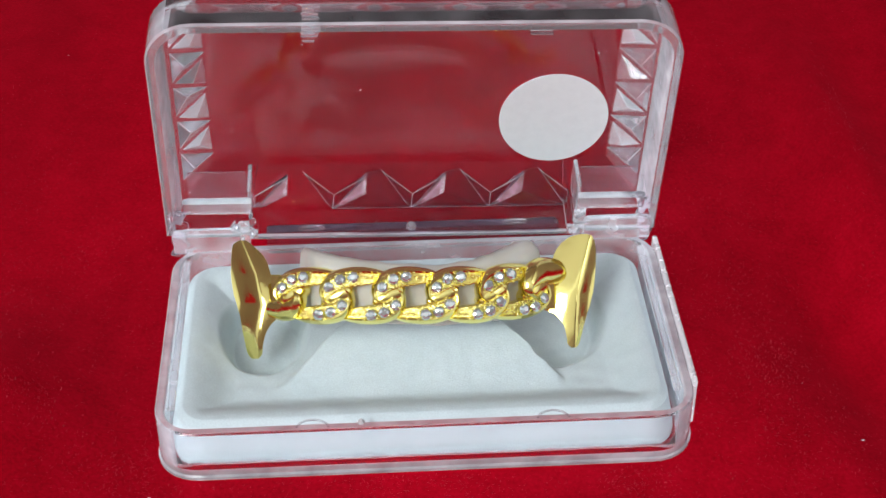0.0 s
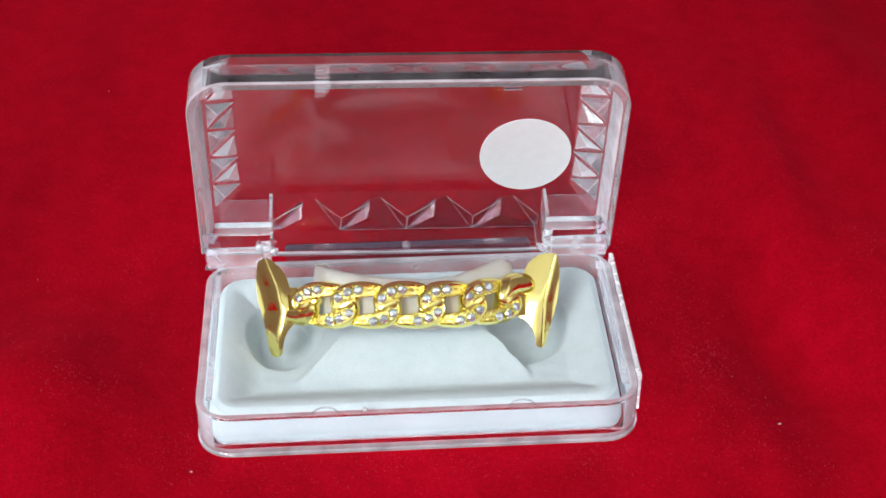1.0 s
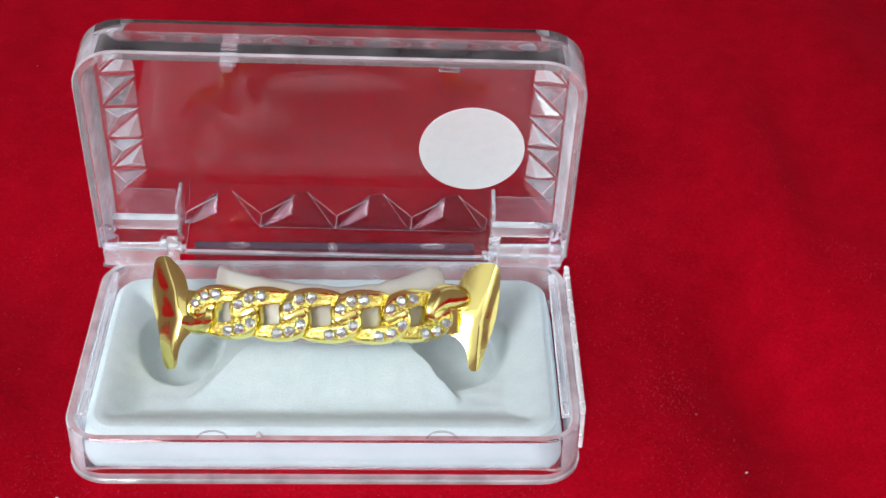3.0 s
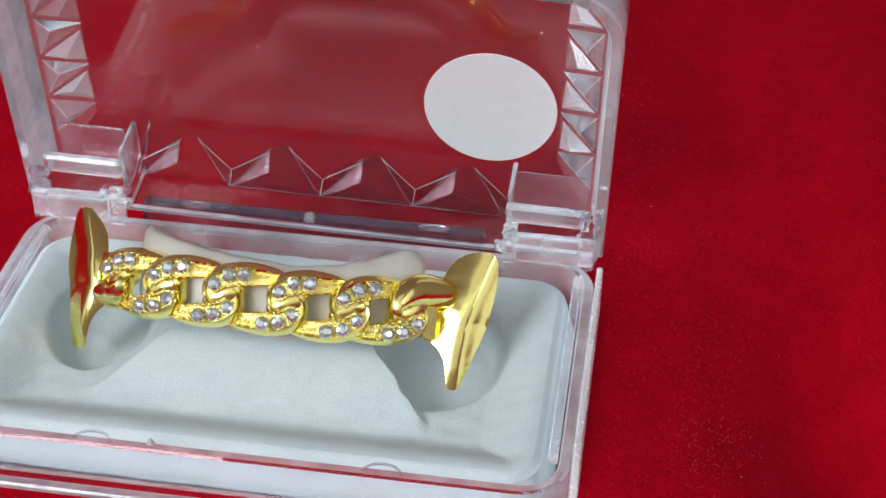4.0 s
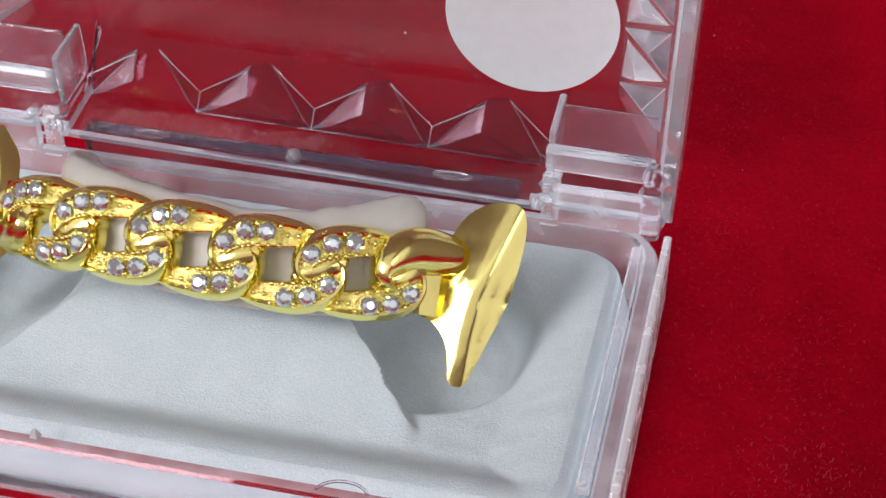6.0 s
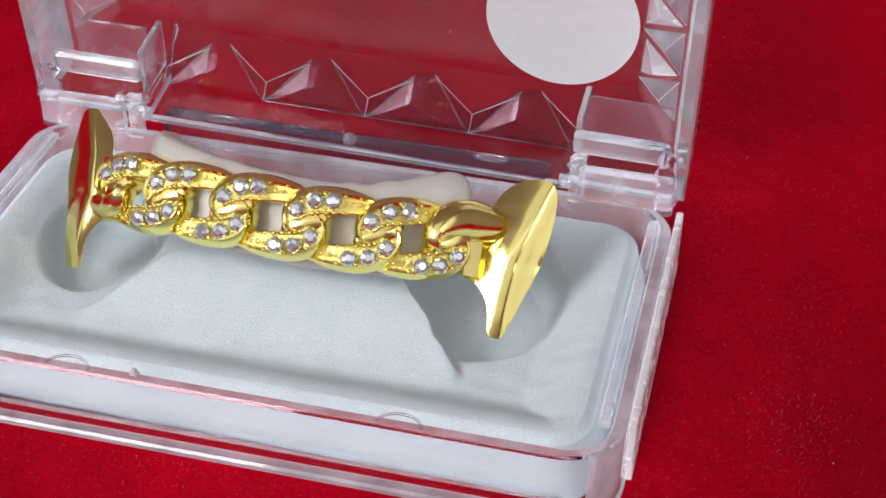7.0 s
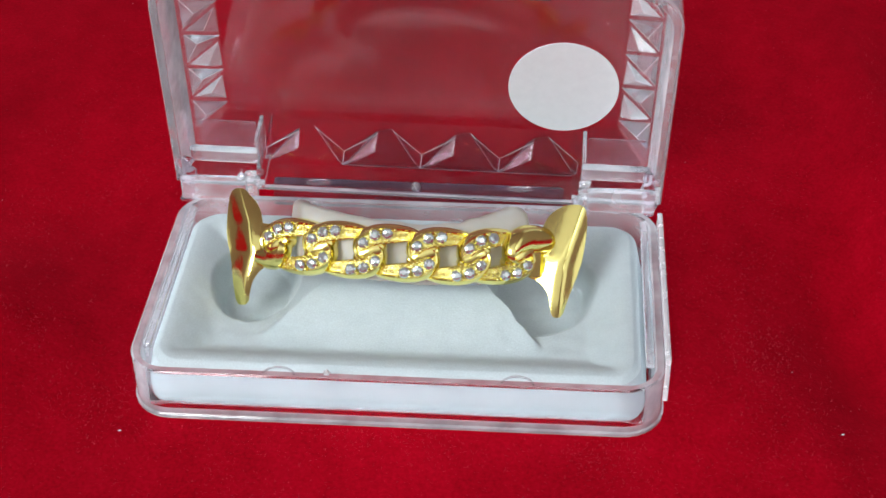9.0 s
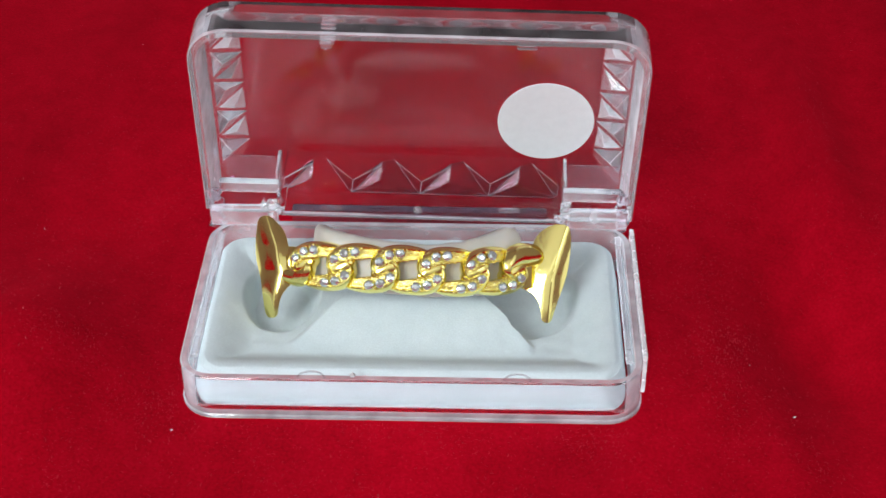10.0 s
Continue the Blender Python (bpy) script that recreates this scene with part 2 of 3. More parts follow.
# ---- the place: cloth and an unseen plain room round it, for reflections ----
def cloth_height(x, y):
    """The cloth rises towards the box, crests beside it and dips behind the crest."""
    side = smoothstep(2.9, 4.2, abs(x))
    crest = -1.45 + side * (0.55 + 0.34 * (abs(x) - 3.0) * (1.0 if x > 0 else 0.8))
    crest = min(crest, 1.5)
    d = y - crest
    soft = 0.5 * (d - math.sqrt(d * d + 0.10))
    z = 0.17 * max(soft, -4.5) + side * 0.15 * (crest + 1.45) * (1 - smoothstep(8, 16, abs(x)))
    z -= side * 0.28 * smoothstep(-0.1, 3.0, d) * (1 - smoothstep(9, 16, abs(x)))
    far = math.hypot(x, y)
    calm = smoothstep(3.0, 12.0, far)
    z += 0.45 * calm * (noise.noise((x * 0.07, y * 0.05, 3.1)) - 0.1) + 0.25 * calm * noise.noise((x * 0.16 + 4, y * 0.10, 8.7))
    # a crease behind the box, a hollow on one side of it and a swell on the other
    z += 0.42 * smoothstep(-0.5, 4, y) * math.exp(-((x - 5.75 - 0.045 * y) / 0.30) ** 2)
    z -= 0.75 * math.exp(-((x - 5.6) / 1.35) ** 2 - ((y - 0.3) / 1.6) ** 2) * smoothstep(3.0, 4.2, x)
    z += 0.55 * math.exp(-((x + 5.1) / 1.0) ** 2 - ((y + 0.7) / 1.6) ** 2)
    # shallow ripples
    z += 0.17 * smoothstep(3.8, 6.0, x) * math.sin(2.0 * (x + 0.30 * y)) * (1 - smoothstep(14, 24, x))
    z += 0.05 * smoothstep(4.2, 6.5, -x) * math.sin(1.7 * (x - 0.15 * y)) * (1 - smoothstep(14, 24, -x))
    ridge = x + 7.5 + 0.1 * y
    z += 0.12 * smoothstep(0, 6, y + 2) * math.exp(-(ridge / 1.0) ** 2)
    return z


def build_ground():
    n = 220
    axis = [math.copysign(abs(u) ** 2.6, u) * 150 for u in np.linspace(-1, 1, n)]
    bm = bmesh.new()
    rows = [[bm.verts.new((x, y, cloth_height(x, y))) for x in axis] for y in axis]
    for a, b in zip(rows, rows[1:]):
        for i in range(n - 1):
            bm.faces.new((a[i], a[i + 1], b[i + 1], b[i]))
    tagged(part("ground", bm, VELVET, None, smooth=180), "deep red velvet cloth spread flat with soft folds", "cloth", kind="structure")


def build_room():
    for name, box in {
        "wall_north": (-155, 155, 150, 155, -10, 180),
        "wall_south": (-155, 155, -155, -150, -10, 180),
        "wall_east": (150, 155, -150, 150, -10, 180),
        "wall_west": (-155, -150, -150, 150, -10, 180),
        "ceiling": (-155, 155, -155, 155, 180, 185),
    }.items():
        bm = bmesh.new()
        block(bm, *box)
        rose = name == "wall_north"
        tagged(part(name, bm, LID_TINT_PLASTER if rose else PLASTER), "unseen plaster wall, tinted rose to colour reflections in the lid" if rose else "plain pale plaster", "wall" if "wall" in name else "ceiling", kind="structure")


build_ground()
build_room()

# ---- the clear box ----
SHELL_SHADOW = False
BOX = tagged(new("jewellery_box"), "open clear plastic jewellery box with a faceted lid on red velvet", "box")


def build_base():
    x0, x1, y0, y1, h, wall = -2.86, 2.93, -1.57, 1.72, 0.66, 0.11
    bm = bmesh.new()
    loops = []
    for inset, z, r in ((0.01, 0.0, 0.44), (-0.02, 0.015, 0.47), (-0.02, 0.05, 0.47), (0.0, 0.07, 0.45), (0.0, 0.15, 0.45), (0.0, h - 0.02, 0.45), (0.02, h, 0.43),
                        (wall - 0.02, h, 0.33), (wall, h - 0.02, 0.31), (wall + 0.005, 0.09, 0.29), (wall + 0.02, 0.068, 0.26)):
        loops.append([(x, y, z) for x, y in rounded(x0 + inset, x1 - inset, y0 + inset, y1 - inset, r)])
    stacked(bm, loops)
    base = part("base", bm, CLEAR, BOX, smooth=40)
    base.data.materials.append(PALE)
    base.data.materials.append(MILKY)
    for f in base.data.polygons:
        if abs(f.normal.x) > 0.6 or f.center.z > 0.655 * CM and f.normal.z > 0.5:
            f.material_index = 1
        if f.center.z < 0.14 * CM and abs(f.normal.z) < 0.9:
            f.material_index = 1
        elif abs(f.normal.y) > 0.6 and f.center.y > 1.4 * CM:
            f.material_index = 2
    base.visible_shadow = SHELL_SHADOW
    for a, b in ((x0 + wall + 0.012, x0 + wall + 0.10), (x1 - wall - 0.10, x1 - wall - 0.012)):
        bm = bmesh.new()
        block(bm, a, b, y0 + 0.45, y1 - 0.25, 0.585, 0.652, 0.015)
        part("side_ledge", bm, MILKY, BOX, "cloudy clear ledge inside the wall").visible_shadow = SHELL_SHADOW
    # thin flange outside the long wall
    bm = bmesh.new()
    block(bm, 2.935, 2.995, -1.05, 1.63, 0.055, 0.672, 0.015)
    part("side_flange", bm, FROSTED, BOX, "frosted clear side flange").visible_shadow = SHELL_SHADOW
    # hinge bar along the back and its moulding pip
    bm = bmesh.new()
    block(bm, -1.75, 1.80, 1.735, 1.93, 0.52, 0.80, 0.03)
    part("hinge_bar", bm, SHADED_BAR, BOX)
    for side in (-1, 1):
        bm = bmesh.new()
        block(bm, *sorted((0.02 + side * 2.06, 0.02 + side * 2.87)), 1.56, 1.66, 0.665, 1.0, 0.03)
        part("hinge_post", bm, MILKY, BOX, "cloudy clear hinge post").visible_shadow = SHELL_SHADOW
    bm = bmesh.new()
    bmesh.ops.create_uvsphere(bm, u_segments=16, v_segments=10, radius=0.065, matrix=Matrix.Translation((0, 1.80, 0.80)))
    part("moulding_pip", bm, SCUFFED, BOX, smooth=60).visible_shadow = SHELL_SHADOW
    for cx in (-1.20, 1.27):
        bm = bmesh.new()
        oval = lambda k, z: [(cx + k * 0.16 * math.cos(a), 1.825 + k * 0.055 * math.sin(a), z) for a in np.linspace(0, 2 * math.pi, 24, endpoint=False)]
        stacked(bm, [oval(1.0, 0.801), oval(1.0, 0.812), oval(0.85, 0.818), oval(0.7, 0.808)])
        part("ejector_mark", bm, CUT, BOX, smooth=40).visible_shadow = SHELL_SHADOW
    for cx in (-1.18, 1.36):
        bm = bmesh.new()
        arc = [radians(a) for a in range(8, 173, 8)]
        stacked(bm, [[(cx + (0.17 + d) * math.cos(a), -1.55 + (0.13 + d) * math.sin(a), 0.664 + e) for d, e in ((-0.008, 0), (0.008, 0), (0.008, 0.012), (-0.008, 0.012))] for a in arc])
        part("catch", bm, CLEAR, BOX, smooth=60).visible_shadow = SHELL_SHADOW
    for side in (-1, 1):
        bm = bmesh.new()
        block(bm, *sorted((0.02 + side * 1.96, 0.02 + side * 2.10)), 1.735, 1.80, 0.55, 0.98, 0.015)
        part("hinge_tab", bm, SCUFFED, BOX).visible_shadow = SHELL_SHADOW
    # torn moulding flash round the two hinge corners
    rng = random.Random(21)
    for side in (-1, 1):
        bm = bmesh.new()
        for _ in range(11):
            p = Vector((0.02 + side * rng.uniform(1.92, 2.16), rng.uniform(1.56, 1.84), rng.uniform(0.70, 1.02)))
            m = Matrix.Translation(p) @ Matrix.Rotation(rng.uniform(0, 3), 4, (rng.random(), rng.random(), 1)) @ Matrix.Diagonal((rng.uniform(0.5, 1.6), rng.uniform(0.3, 0.8), rng.uniform(0.6, 1.8), 1))
            bmesh.ops.create_icosphere(bm, subdivisions=2, radius=rng.uniform(0.03, 0.06), matrix=m)
        for v in bm.verts:
            v.co += 0.018 * Vector(noise.noise_vector(v.co * 14))
        part("moulding_flash", bm, STREAKY, BOX, "torn clear plastic flash", smooth=50).visible_shadow = SHELL_SHADOW
        # cloudy web where the lid's corner meets the base
        bm = bmesh.new()
        loops = []
        for z in np.linspace(0.60, 1.22, 12):
            cx, cy, rad = 0.02 + side * (2.80 + rng.uniform(-0.02, 0.02)), 1.66 + rng.uniform(-0.02, 0.02), rng.uniform(0.07, 0.12)
            loops.append([(cx + rad * math.cos(a), cy + 0.6 * rad * math.sin(a), z) for a in np.linspace(0, 2 * math.pi, 16, endpoint=False)])
        stacked(bm, loops)
        for v in bm.verts:
            v.co += 0.03 * Vector(noise.noise_vector(v.co * 9))
        part("corner_web", bm, CLOUDY, BOX, "cloudy clear plastic web", smooth=50).visible_shadow = SHELL_SHADOW
    bm = bmesh.new()
    bmesh.ops.create_cone(bm, cap_ends=True, segments=5, radius1=0.045, radius2=0.012, depth=0.05, matrix=Matrix.Translation((-0.67, -1.475, 0.683)))
    part("chip", bm, FROSTED, BOX, "white chip of plastic")


def build_lid():
    """The lid stands on edge: laid out with x across, u up along its rim and w back, then leaned forward."""
    lean, tip = radians(8.5), radians(1.2)
    pivot = Vector((0.03, 1.69, 0.95))
    spin = Matrix.Rotation(tip, 3, "Y") @ Matrix.Rotation(lean, 3, "X")

    def at(x, u, w):
        return pivot + spin @ Vector((x, w, u))

    x0, x1, u0, u1, wall = -2.965, 2.95, -0.27, 2.97, 0.13

    def deep(u):
        """The back panel stands steeper than the rim."""
        return 0.93 + 0.03 * (u - 1.2)

    def ring(side, low, top, w, back=False):
        """The lid's outline at depth w, or that far from the back panel: stepped below, where the hinge is, and rounded above."""
        half, r = 1.97 - min(side, 0.1), max(0.06, 0.54 - side)
        foot = low - 0.19
        pts = [(x0 + side, foot), (-half, foot), (-half, u0 + low), (half, u0 + low), (half, foot), (x1 - side, foot)]
        pts += rounded(x0 + side, x1 - side, 0, u1 - top, r)[18:]
        return [at(x, u, w + deep(u) if back else w) for x, u in pts]

    bm = bmesh.new()
    stacked(bm, [ring(0.56, 0.53, 0.44, -0.13, True), ring(wall + 0.04, 0.10, wall + 0.04, 0.50), ring(wall, 0.08, wall, 0.03), ring(wall - 0.02, 0.06, wall - 0.02, 0.0),
                 ring(0.02, 0.02, 0.02, 0.0), ring(0.0, 0.0, 0.0, 0.03), ring(0.0, 0.0, 0.0, 0.60), ring(0.46, 0.46, 0.34, 0.0, True)])
    lid = part("lid", bm, CLEAR, BOX, "clear plastic lid with facets round its border", smooth=30)
    lid.visible_shadow = SHELL_SHADOW
    for mat in (PALE, PANEL, CUT, HAZY, THIN, SHADED_FACET):
        lid.data.materials.append(mat)
    for f in lid.data.polygons:
        q = spin.inverted() @ (f.center / CM - pivot)
        if abs(f.normal.y) > 0.9 and q.y > 0.7:
            f.material_index = 2  # back panel
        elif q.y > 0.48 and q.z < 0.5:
            f.material_index = 6  # the band below it, tinted for the dark cloth it mirrors
        elif 0.005 < q.y < 0.04:
            f.material_index = 1  # rim edges, whitened to paint their highlight lines
        elif q.y > 0.48:
            f.material_index = 5 if q.z > 2.4 else 3  # sloped border
        elif q.y < 0.04:
            f.material_index = 4  # rim
        elif abs(f.normal.x) > 0.6:
            f.material_index = 1  # side walls
        elif q.z > 2.5:
            f.material_index = 5  # top wall

    def bevel(x, u, proud):
        """A point that far out from the sloped border inside the back."""
        q = min((x - x0 - 0.17) / 0.39, (x1 - 0.17 - x) / 0.39, (u - u0 - 0.10) / 0.43, (u1 - 0.17 - u) / 0.27, 1.0)
        return x, u, 0.50 + (deep(u) - 0.63) * max(q, 0.0) - proud

    def facet(b, mat, edge_glint=True):
        """Links a cut facet; its worn outer edges may be whitened for the light they catch."""
        edges = [e for e in b.edges if len(e.link_faces) == 2 and e.calc_face_angle(0) > 0.3]
        if edge_glint:
            bmesh.ops.bevel(b, geom=edges, offset=0.005, segments=1, affect="EDGES", material=1)
        ob = part("facet", b, mat, lid)
        ob.data.materials.append(PALE)
        ob.visible_shadow = SHELL_SHADOW
        return ob

    def prism(corners, apex, tall, mat):
        """A raised pyramid."""
        corners, apex = [bevel(*c, 0.006) for c in corners], bevel(*apex, tall)
        b = bmesh.new()
        base = [b.verts.new(at(*c)) for c in corners]
        top = b.verts.new(at(*apex))
        b.faces.new(base[::-1])
        for i in range(len(base)):
            b.faces.new((base[i], base[(i + 1) % len(base)], top))
        bmesh.ops.recalc_face_normals(b, faces=b.faces)
        facet(b, mat)

    def zigzag(x, left=True, right=True):
        """One cut of the lower border: a narrow facet falls to the foot, a broad split one climbs from it, shallow ones lie between."""
        foot, notch, peak, corner, heel, last, far = (0, -0.255, 0.03), (0.02, -0.06, 0.008), (-0.36, 0.20, 0.03), (0.43, 0.17, 0.075), (0.41, -0.05, 0.012), (0.965, -0.255, 0.03), (0.605, 0.20, 0.03)
        sides = ([(peak, notch, foot)] if left else []) + ([(notch, corner, foot), (corner, heel, foot)] if right else [])
        if left and right:
            sides += [(foot, heel, last), (corner, far, last, heel)]
        for corners in sides:
            b = bmesh.new()
            top = [b.verts.new(at(*bevel(x + px, py, d))) for px, py, d in corners]
            low = [b.verts.new(at(*bevel(x + px, py, 0.004))) for px, py, d in corners]
            b.faces.new(top)
            b.faces.new(low[::-1])
            for i in range(len(top)):
                j = (i + 1) % len(top)
                b.faces.new((top[j], top[i], low[i], low[j]))
            bmesh.ops.recalc_face_normals(b, faces=b.faces)
            facet(b, PALE_CUT if corners == (corner, heel, foot) else SHADED_FACET, corners[0] in (peak, notch)).visible_shadow = True

    for k in range(-2, 3):
        zigzag(-0.01 + 0.965 * k, k > -2, k < 2)
    # some side cuts are hazy, whitish to stand in for sparkle
    rng = random.Random(8)
    for side in (-1, 1):
        for k in range(5):
            u = 0.46 + 0.50 * k
            prism(((side * 2.76, u - 0.21), (side * 2.76, u + 0.23), (side * 2.38, u + 0.02)), (side * 2.60, u + 0.05 + rng.uniform(-0.06, 0.06)), 0.16, CUT)
            prism(((side * 2.40, u + 0.07), (side * 2.74, u + 0.27), (side * 2.42, u + 0.44)), (side * 2.53, u + 0.26 + rng.uniform(-0.05, 0.05)), 0.12, HAZY if rng.random() < 0.5 else CUT)
    for k in range(-2, 3):
        x = 0.93 * k + rng.uniform(-0.03, 0.03)
        prism(((x - 0.42, 2.76), (x + 0.40, 2.77), (x - 0.02, 2.57)), (x + 0.05, 2.70), 0.05, CUT)
        prism(((x + 0.06, 2.57), (x + 0.465, 2.75), (x + 0.87, 2.57)), (x + 0.46, 2.62), 0.04, PALE_CUT)

    # hinge blocks at the two lower corners
    for side in (-1, 1):
        b = bmesh.new()
        a0, a1 = sorted((0.02 + side * 1.95, 0.02 + side * 2.76))
        block(b, a0, a1, 0.0, 0.11, 0.15, 0.37, 0.03)
        block(b, *sorted((0.02 + side * 1.95, 0.02 + side * 2.0)), 0.14, 0.62, -0.06, 0.42, 0.012)
        for v in b.verts:
            v.co = at(v.co.x, v.co.z, v.co.y)
        part("hinge_block", b, STREAKY, lid).visible_shadow = SHELL_SHADOW
        # cloudy plate behind the hinge
        b = bmesh.new()
        block(b, *sorted((0.02 + side * 2.02, 0.02 + side * 2.72)), 0.42, 0.45, -0.10, 0.46, 0.01)
        for v in b.verts:
            v.co = at(v.co.x, v.co.z, v.co.y)
        part("hinge_plate", b, CLOUDY, lid, "cloudy clear plate behind the hinge").visible_shadow = SHELL_SHADOW
    # splinter left by the moulding gate, and a small catch pip
    b = bmesh.new()
    for k in range(6):
        x, w = -1.27 + rng.uniform(0, 0.03), 0.02 + 0.075 * k
        block(b, x, x + rng.uniform(0.12, 0.2), w, w + 0.045, 2.79 - rng.uniform(0.0, 0.03), 2.838, 0.008)
    block(b, -1.25, -1.12, 0.02, 0.08, 2.70, 2.80, 0.01)
    for v in b.verts:
        v.co = at(v.co.x, v.co.z, v.co.y)
    part("gate_mark", b, CUT, lid).visible_shadow = SHELL_SHADOW
    b = bmesh.new()
    block(b, 1.22, 1.48, 0.02, 0.09, 2.765, 2.815, 0.012)
    for v in b.verts:
        v.co = at(v.co.x, v.co.z, v.co.y)
    part("catch", b, CLEAR, lid).visible_shadow = SHELL_SHADOW
    # dust sticking to the panel
    b = bmesh.new()
    for _ in range(16):
        u = rng.uniform(0.3, 2.4)
        m = Matrix.Translation(at(rng.uniform(-2.2, 2.2), u, deep(u) - 0.135)) @ Matrix.Rotation(rng.uniform(0, 3), 4, "Y") @ Matrix.Diagonal((rng.uniform(0.8, 2.5), 0.6, 0.7, 1))
        bmesh.ops.create_icosphere(b, subdivisions=1, radius=rng.uniform(0.005, 0.011), matrix=m)
    part("dust", b, PAPER, lid, "white dust specks")
    # round paper sticker inside
    b = bmesh.new()
    ring = lambda rad, w: [at(1.70 + rad * math.cos(a), 0.945 + rad * math.sin(a), w + deep(0.945 + rad * math.sin(a))) for a in np.linspace(0, 2 * math.pi, 64, endpoint=False)]
    stacked(b, [ring(0.66, -0.146), ring(0.66, -0.158)])
    part("sticker", b, PAPER, lid, "blank round white paper sticker", smooth=40)


build_base()
build_lid()


# ---- the flocked tray ----
TRAY = (-2.66, 2.68, -1.34, 1.50, 0.36)


def tray_height(x, y):
    x0, x1, y0, y1, r = TRAY
    # distance in from the rounded outline
    dx, dy = max(x0 + r - x, x - (x1 - r)), max(y0 + r - y, y - (y1 - r))
    d = r - math.hypot(max(dx, 0), max(dy, 0)) if dx > 0 or dy > 0 else r - max(dx, dy)
    z = 0.58 - 0.06 * (1 - smoothstep(0, 0.09, d)) - 0.22 * smoothstep(0.12, 0.62, d)
    # mound under the grill, with steep flanks
    half = 1.54 - 0.80 * min(1.0, max(0.0, (y + 0.55) / 0.95))
    ragged = 0.025 * noise.noise((x * 4, y * 4, 5.0)) + 0.012 * noise.noise((x * 11, y * 11, 2.0))
    soft = 0.06 if x > 0 else 0.10
    flank = 1 - smoothstep(half - soft, half + soft, abs(x - 0.02) + ragged)
    rise = 0.31 * smoothstep(-0.80, 0.05, y) * (1 - smoothstep(1.0, 1.3, y))
    # a pit on either side of the mound, under the points of the grill
    pit = 0.0
    for cx, cy, rx, ry in ((-1.76, 0.44, 0.50, 0.74), (1.52, 0.47, 0.68, 0.82)):
        e = math.hypot((x - cx) / rx, (y - cy) / ry) + 0.6 * ragged
        pit = max(pit, 1 - smoothstep(0.72, 1.06, e))
    z += (0.09 - z) * pit * (1 - flank)
    return z + rise * flank + 0.008 * noise.noise((x * 6, y * 6, 1.0))


def build_tray():
    nx, ny = 260, 140
    x0, x1, y0, y1, r = TRAY
    bm = bmesh.new()

    def squash(u, v):
        x, y = x0 + (x1 - x0) * u, y0 + (y1 - y0) * v
        cx, cy = min(max(x, x0 + r), x1 - r), min(max(y, y0 + r), y1 - r)
        ox, oy = x - cx, y - cy
        big = max(abs(ox), abs(oy))
        if ox and oy:
            k = big / math.hypot(ox, oy)
            ox, oy = ox * k, oy * k
        return cx + ox, cy + oy

    rows = []
    for j in range(ny):
        rows.append([])
        for i in range(nx):
            x, y = squash(i / (nx - 1), j / (ny - 1))
            rows[-1].append(bm.verts.new((x, y, tray_height(x, y))))
    for a, b in zip(rows, rows[1:]):
        for i in range(nx - 1):
            bm.faces.new((a[i], a[i + 1], b[i + 1], b[i]))
    rim = rows[0][:-1] + [row[-1] for row in rows[:-1]] + rows[-1][:0:-1] + [row[0] for row in rows[:0:-1]]
    foot = [bm.verts.new((0.015 + (v.co.x - 0.015) * 1.035, 0.06 + (v.co.y - 0.06) * 1.065, 0.072)) for v in rim]
    n = len(rim)
    for i in range(n):
        bm.faces.new((rim[i], foot[i], foot[(i + 1) % n], rim[(i + 1) % n]))
    bm.faces.new(foot)
    ob = part("tray_insert", bm, FLOCK, None, smooth=28)
    tagged(ob, "white flocked tray insert with two wells and a mound", "tray")


build_tray()

# ---- the grill: a bent gold band, laid out flat and wrapped round the arch ----
ARCH_X = np.linspace(-2.6, 2.6, 521)
ARCH_N = -np.where(ARCH_X < -0.1, 0.132, 0.12) * np.abs(ARCH_X + 0.1) ** 2.8
ARCH_S = np.concatenate(([0], np.cumsum(np.hypot(np.diff(ARCH_X), np.diff(ARCH_N)))))
ARCH_S -= np.interp(0.0, ARCH_X, ARCH_S)
GRILL = tagged(new("tooth_grill"), "gold tooth grill with two fangs and crystal-set curb links", "jewellery")


def wrap(a, s, n):
    """Along the band, across it (up), and out from it."""
    x, out = np.interp(a, ARCH_S, ARCH_X), np.interp(a, ARCH_S, ARCH_N)
    slope = (np.interp(a + 0.01, ARCH_S, ARCH_N) - np.interp(a - 0.01, ARCH_S, ARCH_N)) / (np.interp(a + 0.01, ARCH_S, ARCH_X) - np.interp(a - 0.01, ARCH_S, ARCH_X))
    k = math.hypot(1, slope)
    x, out = x - n * slope / k, out + n / k
    s = s - 0.05 * x + 0.055 * smoothstep(0.5, 1.5, float(x))
    return Vector((x, -0.20 + 0.6 * s - 0.8 * out, 1.28 + 0.8 * s + 0.6 * out))


LINK_CENTRES = (-1.43, -0.888, -0.322, 0.264, 0.822, 1.357)
UPPER = ((-0.06, -0.07, 0.07), (-0.105, -0.02, 0.14), (-0.105, 0.06, 0.18), (-0.05, 0.135, 0.215), (0.05, 0.185, 0.23), (0.19, 0.212, 0.225), (0.34, 0.222, 0.195),
         (0.48, 0.222, 0.14), (0.60, 0.20, 0.07))
UPPER_END = ((-0.05, -0.085, 0.06), (-0.12, -0.02, 0.13), (-0.11, 0.07, 0.20), (-0.03, 0.15, 0.28), (0.10, 0.19, 0.32), (0.25, 0.20, 0.31), (0.42, 0.20, 0.26))
turned = lambda route, k=1.0: tuple((-k * a, -k * s, k * wide) for a, s, wide in route)
LOWER, LOWER_END = turned(UPPER), turned(UPPER_END, 0.8)
STONES_AT = ((-0.07, 0.095), (0.055, 0.182), (0.195, 0.208))


